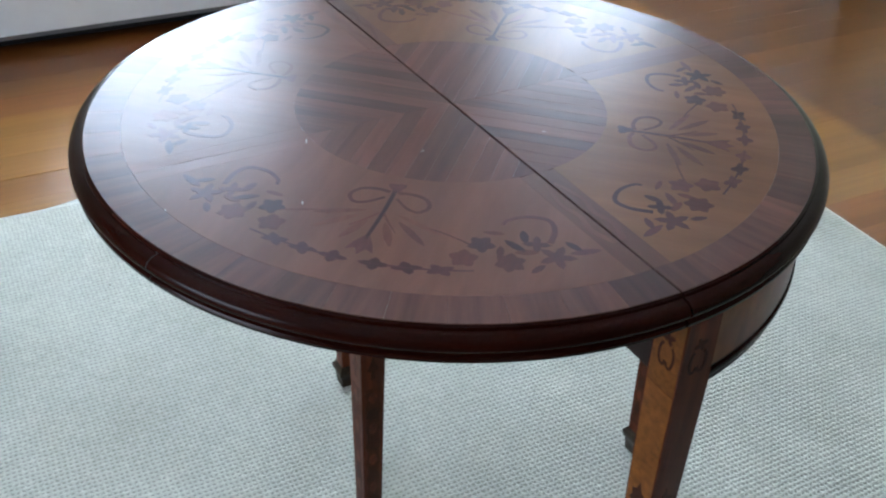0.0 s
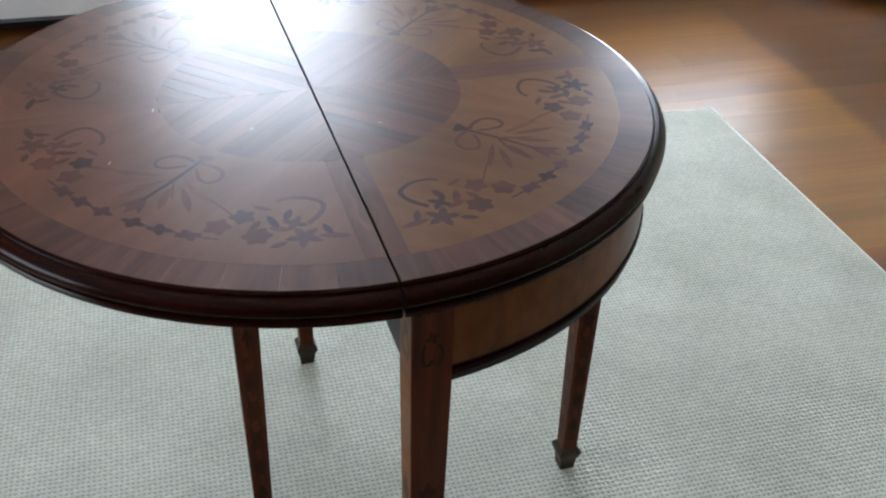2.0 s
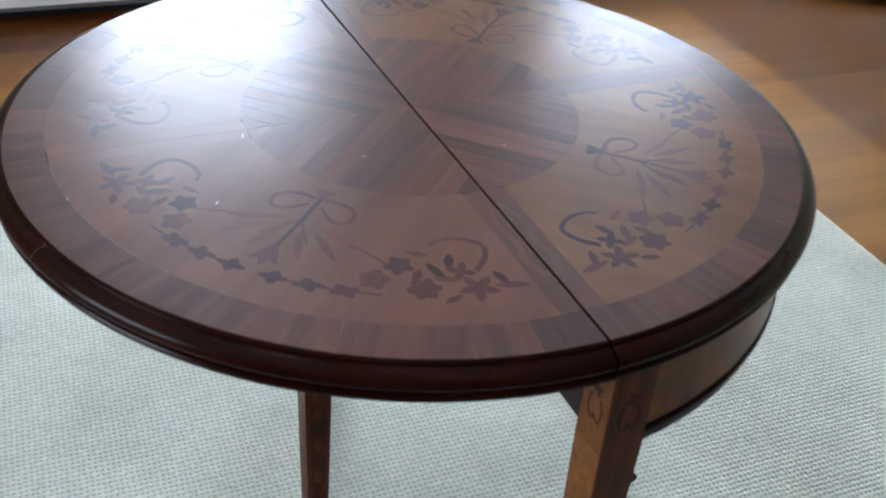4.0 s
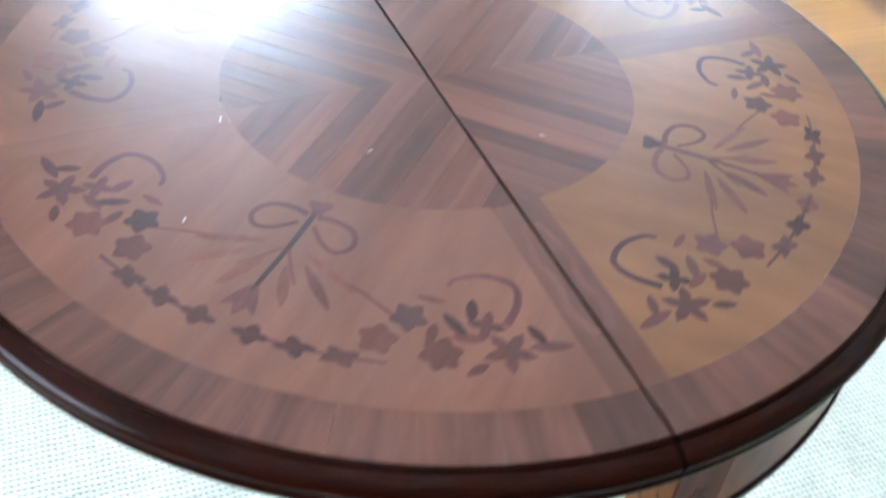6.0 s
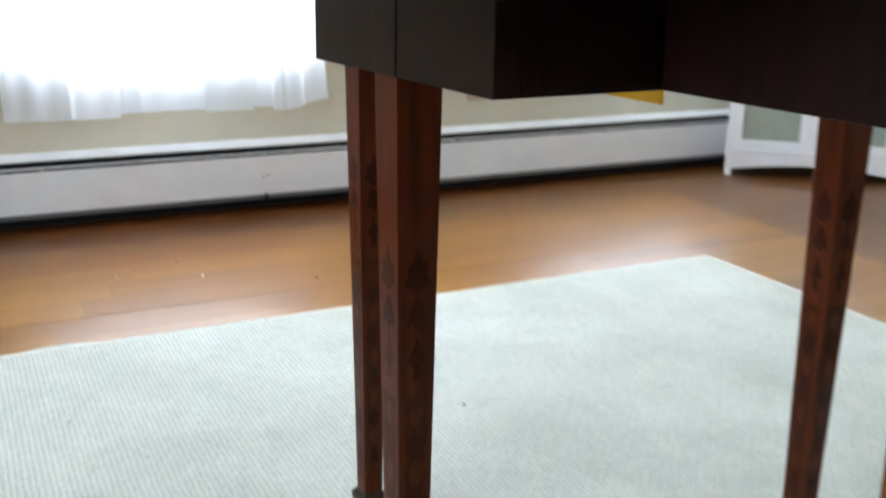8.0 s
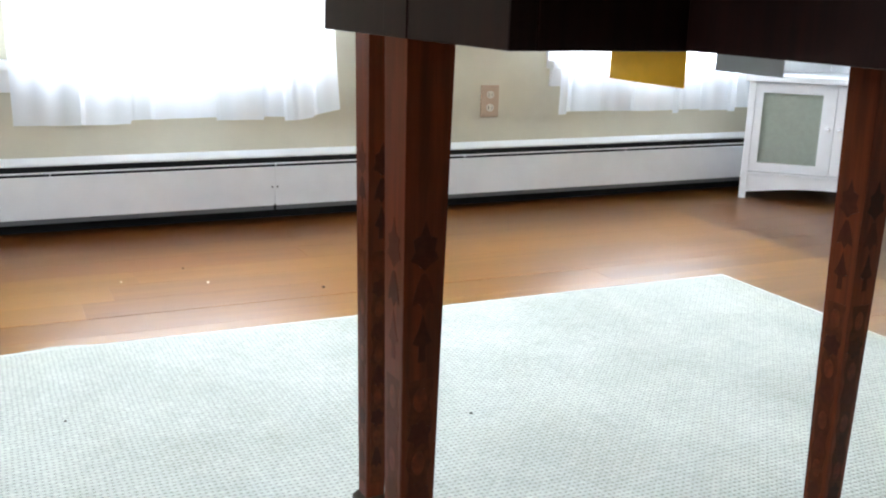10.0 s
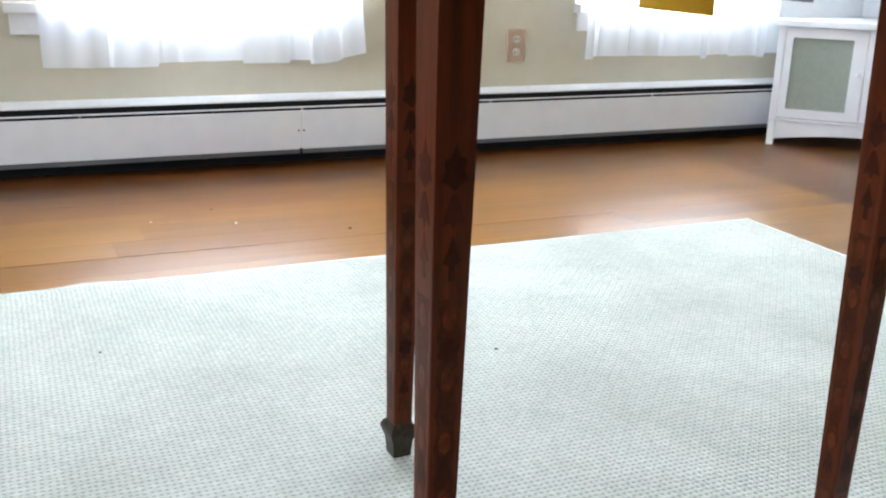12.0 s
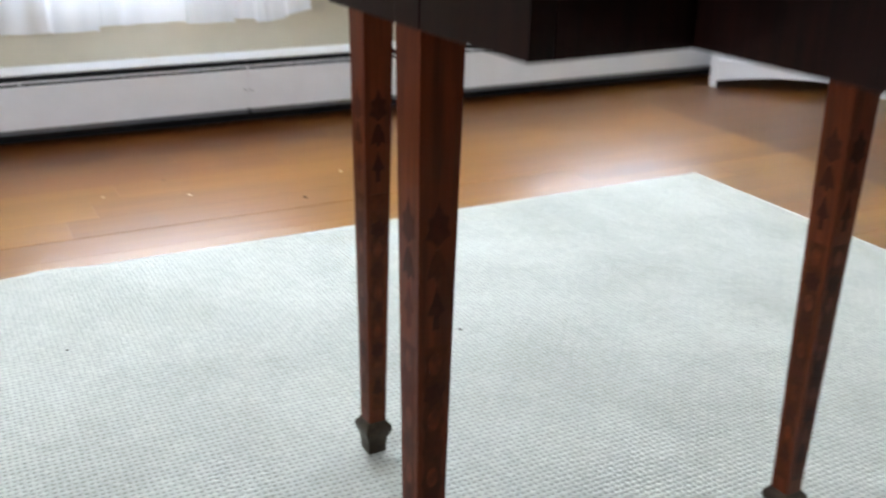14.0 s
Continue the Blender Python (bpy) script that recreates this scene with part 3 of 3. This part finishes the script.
# floral marquetry, designed in one quarter: x out along the diagonal, y across
def blob(cx, cy, length, width, angle, tip=1.0, n=12):
    """A leaf or petal, pointed where tip is large."""
    out = []
    ca, sa = math.cos(radians(angle)), math.sin(radians(angle))
    for i in range(n):
        a = 2 * math.pi * i / n
        u, v = 0.5 * length * math.cos(a), 0.5 * width * math.sin(a) * abs(math.sin(a)) ** (tip - 1)
        out.append((cx + u * ca - v * sa, cy + u * sa + v * ca))
    return out


def eased(pts, k=4):
    """A smooth line through points."""
    out = []
    for i in range(len(pts) - 1):
        p = [Vector(pts[max(0, min(len(pts) - 1, i + j))]) for j in (-1, 0, 1, 2)]
        for m in range(k):
            u = m / k
            out.append(tuple(0.5 * (2 * p[1] + (p[2] - p[0]) * u + (2 * p[0] - 5 * p[1] + 4 * p[2] - p[3]) * u * u + (3 * p[1] - p[0] - 3 * p[2] + p[3]) * u ** 3)))
    return out + [tuple(pts[-1])]


def stroke(pts, w0, w1=None):
    """A tapering ribbon along points."""
    pts = eased(pts) if len(pts) < 9 else pts
    w1 = w0 if w1 is None else w1
    left, right = [], []
    for i, (x, y) in enumerate(pts):
        p, q = pts[max(i - 1, 0)], pts[min(i + 1, len(pts) - 1)]
        d = Vector((q[0] - p[0], q[1] - p[1])).normalized()
        w = (w0 + (w1 - w0) * i / (len(pts) - 1)) / 2
        left.append((x - d.y * w, y + d.x * w)), right.append((x + d.y * w, y - d.x * w))
    return left + right[::-1]


def curl(cx, cy, rx, ry, a0, a1, turn=0, n=14):
    ct, st = math.cos(radians(turn)), math.sin(radians(turn))
    out = []
    for i in range(n + 1):
        a = radians(a0 + (a1 - a0) * i / n)
        u, v = rx * math.cos(a), ry * math.sin(a)
        out.append((cx + u * ct - v * st, cy + u * st + v * ct))
    return out


def star(cx, cy, r, petals, turn, deep=0.5):
    out = []
    for i in range(petals * 4):
        a = 2 * math.pi * i / (petals * 4)
        k = 1 - deep * (0.5 - 0.5 * math.cos(a * petals))
        out.append((cx + r * k * math.cos(a + turn), cy + r * k * math.sin(a + turn)))
    return out


DARK, MID = M_INLAY, M_INLAY_MID
design = [("knot", star(0.192, 0, 0.0105, 3, 0.2, 0.45), DARK),
          ("stem", stroke([(0.196, 0), (0.24, 0.001), (0.285, 0)], 0.0045, 0.0035), DARK),
          ("bell", [(0.280, -0.003), (0.292, -0.009), (0.304, -0.013), (0.300, -0.005), (0.310, 0.0), (0.300, 0.005), (0.304, 0.013), (0.292, 0.009), (0.280, 0.003)], DARK)]
for s in (1, -1):
    design += [("ribbon", stroke([(0.2020, s * 0.004), (0.2000, s * 0.017), (0.2040, s * 0.032), (0.2170, s * 0.039), (0.2285, s * 0.032), (0.2250, s * 0.019), (0.2120, s * 0.006)], 0.0050, 0.0034), MID),
               ("stem", stroke([(0.240, s * 0.002), (0.255, s * 0.012), (0.268, s * 0.022)], 0.003, 0.0015), MID),
               ("petal", blob(0.272, s * 0.016, 0.040, 0.0085, s * 24, 1.5), M_PETAL),
               ("petal", blob(0.264, s * 0.036, 0.046, 0.0080, s * 48, 1.5), M_PETAL),
               ("petal", blob(0.248, s * 0.038, 0.050, 0.0070, s * 68, 1.5), M_PETAL)]
    # the chain of husks between the sprays
    for k in range(3):
        a = s * (3.4 + 5.2 * k)
        design.append(("husk", [(0.319 * math.cos(radians(a)) + u * math.cos(radians(a)) - v * math.sin(radians(a)), 0.319 * math.sin(radians(a)) + u * math.sin(radians(a)) + v * math.cos(radians(a)))
                                for u, v in ((p * 0.75, q * 1.15) for p, q in star(0, 0, 0.0125, 4, 0.3 * k, 0.5))], DARK))
    design.append(("thread", stroke(arc(0.319, s * 1.0, s * 19.0, 10), 0.0022), DARK))
    # the spray of flowers towards the quarter's side

    def at(r, a):
        return r * math.cos(radians(s * a)), s * r * math.sin(radians(a))

    def ang(a):
        return s * a
    c = at(0.279, 21)
    design.append(("rose", star(*c, 0.0135, 5, 0.3, 0.35), DARK))
    c = at(0.309, 25)
    design.append(("rose", star(*c, 0.0150, 6, 0.1, 0.30), MID))
    c = at(0.300, 17.5)
    design.append(("rose", star(*c, 0.0140, 5, 0.8, 0.30), MID))
    c = at(0.309, 33)
    design.append(("flower", star(*c, 0.0185, 5, 0.5 * s, 0.62), DARK))
    c = at(0.309, 38.2)
    design.append(("leaf", blob(*c, 0.030, 0.0085, ang(38 + 82), 1.5), DARK))
    c = at(0.286, 31)
    design.append(("leaf", star(*c, 0.0135, 4, 0.2, 0.65), DARK))
    c = at(0.285, 27)
    design.append(("leaf", blob(*c, 0.026, 0.0080, ang(60), 1.4), DARK))
    p = [at(r, a) for r, a in ((0.287, 33.5), (0.270, 36.0), (0.252, 36.5), (0.241, 32.5), (0.243, 28.0), (0.250, 26.5))]
    design.append(("tendril", stroke(p, 0.0060, 0.0035), DARK))
    p = [at(r, a) for r, a in ((0.279, 19), (0.262, 14), (0.256, 11))]
    design.append(("tendril", stroke(p, 0.0022, 0.0014), MID))
    for rr, aa, ln, wd, turn in ((0.272, 29.5, 0.020, 0.0085, 20), (0.296, 28.5, 0.022, 0.0080, 110), (0.322, 29.0, 0.018, 0.0070, 150), (0.298, 37.0, 0.020, 0.0075, 60), (0.292, 24.0, 0.018, 0.0075, 10)):
        c = at(rr, aa)
        design.append(("leaf", blob(*c, ln, wd, ang(turn), 1.5), DARK if aa > 28.7 else MID))
    c = at(0.262, 24)
    design.append(("leaf", blob(*c, 0.020, 0.0060, ang(100), 1.5), MID))

for name, pts, mat in design:
    me = flat(name, pts, mat, Z_TOP - 0.0004, Z_TOP + 0.00012)
    for q in (-135, -45, 45, 135):
        part(name, me, None, host(q), "", pose(0, 0, 0, 0, 0, q))
for q in (90, -90):
    for s in (1, -1):
        pts = [(0.196, s * 0.003), (0.214, s * 0.008), (0.236, s * 0.012), (0.256, s * 0.007), (0.282, s * 0.012), (0.306, s * 0.003)]
        me = flat("scroll", stroke(pts, 0.004, 0.007), M_HERRING, Z_TOP - 0.0004, Z_TOP + 0.00012)
        part("scroll", me, None, host(q + s * 10), "", pose(0, 0, 0, 0, 0, q))


# pale scratches and nicks in the polish
def nick(x, y, length, width, angle, mat):
    me = flat("scratch", blob(0, 0, length * 0.75, width * 0.75, 0), mat, Z_TOP - 0.0003, Z_TOP + 0.00025)
    part("scratch", me, None, tops[1 if x > 0 else -1], "", pose(x, y, 0, 0, 0, angle))


for x, y, length, width, angle, mat in ((-0.178, -0.012, 0.012, 0.0016, 70, M_NICK), (-0.228, -0.121, 0.008, 0.0018, 60, M_NICK), (-0.080, -0.083, 0.007, 0.0013, 20, M_NICK),
                                        (-0.345, -0.078, 0.006, 0.0012, 80, M_NICK), (0.055, -0.102, 0.006, 0.0012, -30, M_NICK), (0.295, -0.221, 0.004, 0.0022, 0, M_INLAY)):
    nick(x, y, length, width, angle, mat)


# ---- legs ----
LEG_TOP, LEG_BOT = 0.0195, 0.0125


def leg_half(z):
    return LEG_TOP if z > 0.63 else LEG_BOT + (LEG_TOP - LEG_BOT) * (z - 0.05) / 0.58


def leg_mesh():
    bm = bmesh.new()
    rings = []
    for z in (0.050, 0.63, 0.7165):
        h = leg_half(z)
        rings.append([bm.verts.new((x, y, z)) for x, y in ((-h, -h), (h, -h), (h, h), (-h, h))])
    for p, q in zip(rings, rings[1:]):
        for j in range(4):
            bm.faces.new((p[j], p[(j + 1) % 4], q[(j + 1) % 4], q[j]))
    bm.faces.new(rings[0][::-1]), bm.faces.new(rings[-1])
    es = [e for e in bm.edges if abs(e.verts[0].co.z - e.verts[1].co.z) > 0.01]
    bmesh.ops.bevel(bm, geom=es, offset=0.0012, segments=2, affect="EDGES")
    return mesh_of(bm, "leg", M_LEG)


def foot_mesh():
    bm = bmesh.new()
    rings = []
    for z, h in ((0.0, 0.0105), (0.006, 0.0120), (0.018, 0.0125), (0.030, 0.0138), (0.038, 0.0170), (0.044, 0.0185), (0.049, 0.0178), (0.054, 0.0142), (0.056, 0.0132)):
        rings.append([bm.verts.new((x, y, z)) for x, y in ((-h, -h), (h, -h), (h, h), (-h, h))])
    for p, q in zip(rings, rings[1:]):
        for j in range(4):
            bm.faces.new((p[j], p[(j + 1) % 4], q[(j + 1) % 4], q[j]))
    bm.faces.new(rings[0][::-1]), bm.faces.new(rings[-1])
    return mesh_of(bm, "foot", M_FOOT, True)


LEG_DESIGN = []
SHAPES = {"plume": [(0, 0.026), (0.004, 0.014), (0.010, 0.011), (0.0085, 0.002), (0.012, -0.005), (0.005, -0.009), (0, -0.014), (-0.005, -0.009), (-0.012, -0.005), (-0.0085, 0.002), (-0.010, 0.011), (-0.004, 0.014)],
          "bell": [(0.002, 0.016), (0.007, 0.004), (0.0105, -0.010), (0.004, -0.007), (0, -0.014), (-0.004, -0.007), (-0.0105, -0.010), (-0.007, 0.004), (-0.002, 0.016)],
          "spear": [(0, 0.022), (0.004, 0.008), (0.009, -0.002), (0.003, -0.005), (0.0035, -0.018), (-0.0035, -0.018), (-0.003, -0.005), (-0.009, -0.002), (-0.004, 0.008)],
          "oval": [(0.0068 * math.cos(i * 0.5236), 0.0105 * math.sin(i * 0.5236)) for i in range(12)],
          "whorl": star(0, 0, 0.0128, 6, 0.3, 0.30)}


def scroll_band(z0, z1):
    """The wavy dark band in which the light ovals sit."""
    zs = np.linspace(z1, z0, 30)
    edge = [(leg_half(z) - 0.0035) * (0.80 + 0.16 * math.sin(z * 190)) for z in zs]
    return [(w, z) for w, z in zip(edge, zs)] + [(-w, z) for w, z in zip(edge[::-1], zs[::-1])]


LEG_DESIGN.append((0.0, [(x, z - 0.22) for x, z in scroll_band(0.075, 0.375)], M_LEGMID, 0.22, 0.00015))
for z, kind in ((0.478, "plume"), (0.446, "bell"), (0.408, "spear"), (0.358, "oval"), (0.329, "whorl"), (0.303, "oval"), (0.276, "whorl"), (0.245, "oval"), (0.216, "bell"), (0.190, "oval"), (0.163, "whorl"), (0.136, "oval"), (0.108, "bell")):
    k = (leg_half(z) - 0.002) / 0.0155
    LEG_DESIGN.append((z, [(x * k, y) for x, y in SHAPES[kind]], M_LEG if kind == "oval" else M_LEGDARK, z, 0.0003))
URN = [stroke(curl(0.0045, 0.004, 0.005, 0.012, 80, -150, 0, 12), 0.0032), stroke(curl(-0.0045, 0.004, 0.005, 0.012, 100, 330, 0, 12), 0.0032), star(0, 0.024, 0.0085, 4, 0.4, 0.6)]
LEG_MESH, FOOT_MESH = leg_mesh(), foot_mesh()


def leg(x, y, turn=0, urn=True):
    ob = part("leg", LEG_MESH, None, table, "tapered square leg with dark floral inlay", pose(x, y, 0, 0, 0, turn))
    part("foot", FOOT_MESH, None, ob, "dark bronze sabot foot")
    slope = math.degrees(math.atan((LEG_TOP - LEG_BOT) / 0.58))
    for f in range(4):
        for z, me in LEG_INLAYS:
            part("inlay", me, None, ob, "", pose(0, 0, z, 0, 0, 90 * f) @ pose(0, -leg_half(z), 0, 90 + slope, 0, 0))
        if urn:
            for me in URN_INLAYS:
                part("urn", me, None, ob, "", pose(0, 0, 0.665, 0, 0, 90 * f) @ pose(0, -LEG_TOP, 0, 90, 0, 0))
    return ob


def leg_inlay(pts, mat=M_LEGDARK, proud=0.0003):
    return mesh_of(prism(bmesh.new(), pts, -0.0006, proud), "inlay", mat)


LEG_INLAYS = [(z, leg_inlay(p, mat, proud)) for _, p, mat, z, proud in LEG_DESIGN]
URN_INLAYS = [leg_inlay(p) for p in URN]
near = leg(0.0275, -0.3810)
# thin sheets on its west face paint the window light falling there
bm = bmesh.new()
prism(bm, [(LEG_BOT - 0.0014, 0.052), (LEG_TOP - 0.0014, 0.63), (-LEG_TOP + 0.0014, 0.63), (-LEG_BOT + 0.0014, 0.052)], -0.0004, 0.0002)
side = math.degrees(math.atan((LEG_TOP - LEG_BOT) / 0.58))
part("side_veneer", bm, M_LEGLIT, near, "golden leg side with window light painted in", pose(0, 0, 0, 0, 0, 270) @ pose(0, -LEG_BOT + 0.05 * math.tan(radians(side)), 0, 90 + side, 0, 0))
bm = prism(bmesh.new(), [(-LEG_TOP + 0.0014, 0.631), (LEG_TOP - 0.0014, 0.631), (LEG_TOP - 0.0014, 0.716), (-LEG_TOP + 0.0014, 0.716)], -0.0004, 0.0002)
part("top_veneer", bm, M_LEGLIT, near, "golden block face with window light painted in", pose(0, 0, 0, 0, 0, 270) @ pose(0, -LEG_TOP, 0, 90, 0, 0))
leg(0.033, 0.388), leg(0.399, 0.010)
leg(-0.1045, 0.006, 0, False)

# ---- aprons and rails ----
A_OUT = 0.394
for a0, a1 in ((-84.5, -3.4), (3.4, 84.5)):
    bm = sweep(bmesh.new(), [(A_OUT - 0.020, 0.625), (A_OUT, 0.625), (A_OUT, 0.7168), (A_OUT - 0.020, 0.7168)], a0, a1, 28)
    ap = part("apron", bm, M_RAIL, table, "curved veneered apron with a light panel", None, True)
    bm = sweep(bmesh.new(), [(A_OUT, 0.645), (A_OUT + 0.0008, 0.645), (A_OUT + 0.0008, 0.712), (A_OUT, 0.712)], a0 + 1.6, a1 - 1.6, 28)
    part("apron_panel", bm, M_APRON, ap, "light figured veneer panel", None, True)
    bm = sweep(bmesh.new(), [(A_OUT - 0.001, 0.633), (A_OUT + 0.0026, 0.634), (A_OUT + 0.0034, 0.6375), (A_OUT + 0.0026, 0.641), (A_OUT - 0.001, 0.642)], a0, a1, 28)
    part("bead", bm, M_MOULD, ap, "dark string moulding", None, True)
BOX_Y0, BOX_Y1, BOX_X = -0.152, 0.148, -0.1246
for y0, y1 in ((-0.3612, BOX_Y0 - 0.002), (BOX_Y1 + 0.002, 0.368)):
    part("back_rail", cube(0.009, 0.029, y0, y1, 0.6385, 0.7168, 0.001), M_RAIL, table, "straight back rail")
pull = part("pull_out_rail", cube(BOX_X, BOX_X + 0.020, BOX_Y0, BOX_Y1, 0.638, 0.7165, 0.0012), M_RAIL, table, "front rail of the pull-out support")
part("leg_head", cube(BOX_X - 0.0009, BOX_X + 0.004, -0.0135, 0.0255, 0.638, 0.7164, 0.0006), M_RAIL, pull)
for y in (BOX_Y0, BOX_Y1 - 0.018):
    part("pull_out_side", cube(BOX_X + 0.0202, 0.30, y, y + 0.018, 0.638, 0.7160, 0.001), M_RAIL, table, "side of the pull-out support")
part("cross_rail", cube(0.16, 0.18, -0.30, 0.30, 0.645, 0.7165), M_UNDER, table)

# paper labels hanging under the table
for name, mat, x, y0, y1, z0, label in (("yellow_card", M_YELLOW, 0.2, 0.062, 0.176, 0.591, "yellow paper card hanging under the table"),
                                         ("grey_card", M_GREY, 0.2, -0.058, 0.022, 0.611, "grey paper card hanging under the table")):
    bm = bmesh.new()
    n = 8
    pts = [(y0 + (y1 - y0) * i / n, 0.002 * math.sin(i / n * 3.0)) for i in range(n + 1)]
    prism(bm, pts + [(y, d + 0.0007) for y, d in reversed(pts)], z0, 0.69)
    tagged(part(name, bm, mat, None, "", TABLE @ pose(x, 0, 0, 0, 0, 90)), label, "card")

# ---- crumbs ----
def crumb(x, y, z, r, mat, label):
    bm = bmesh.new()
    bmesh.ops.create_icosphere(bm, subdivisions=1, radius=r)
    for v in bm.verts:
        v.co *= 1 + 0.4 * noise.noise(v.co * 300 + Vector((x * 9, y * 9, 0)))
        v.co.z *= 0.6
    tagged(part("crumb", bm, mat, None, "", pose(x, y, z + r * 0.5)), label, "crumb", "crumbs")


crumb(0.294, 0.657, 0.0085, 0.0035, M_CRUMB, "small dark crumb on the pale rug")
crumb(0.3077, 1.445, 0.0, 0.0045, M_CRUMB, "small dark crumb on the wooden floor")
crumb(0.038, 1.7105, 0.0, 0.0030, M_CRUMB, "small dark crumb on the wooden floor")
crumb(-0.309, 0.858, 0.0085, 0.0028, M_CRUMB, "small dark crumb on the pale rug")
for x, y, r in ((0.068, 1.569, 0.0040), (0.461, 1.6035, 0.0045), (-0.117, 1.637, 0.0028)):
    crumb(x, y, 0.0, r, M_PALE, "small pale crumb on the wooden floor")

# ---- floor boards, the last ----
rng = random.Random(5)
BOARD, OPEN_JOINT = 0.1115, 1.388
board_meshes = {}


def board_mesh(length, gap, mat):
    key = (round(length, 3), gap, mat.name)
    if key not in board_meshes:
        board_meshes[key] = mesh_of(cube(0.0002, length - 0.0002, 0.0002, BOARD - gap, -0.014, 0.0), "board", mat)
    return board_meshes[key]


rows = int((OPEN_JOINT - Y0) / BOARD) + 1
for row in range(-rows, 8):
    y = OPEN_JOINT + BOARD * row
    gap = 0.0024 if row == -1 else 0.0009 if row in (-6, -7) else 0.0003
    x = X0 - rng.random() * 1.2 - 0.02
    worn = 0 <= row < 3
    while x < X1:
        w = rng.choice((1.5, 1.9, 2.3, 2.7))
        mat = rng.choice((M_FLOOR, M_FLOOR, M_FLOOR_RED, M_FLOOR_PALE))
        if worn:
            w, mat = (-0.22 + 0.07 * row - x, M_FLOOR_PALE) if x < -0.5 else (w, M_FLOOR)
        if row == -1 and x < 1.0:
            w = 1.0 - x
        elif row == -1:
            gap = 0.0004
        a, b = max(x, X0), min(x + w, X1)
        if b - a > 0.01 and y + BOARD < Y1 + 0.11:
            part("board", board_mesh(b - a, gap, mat), None, floor, "", pose(a, y, 0))
        x += w
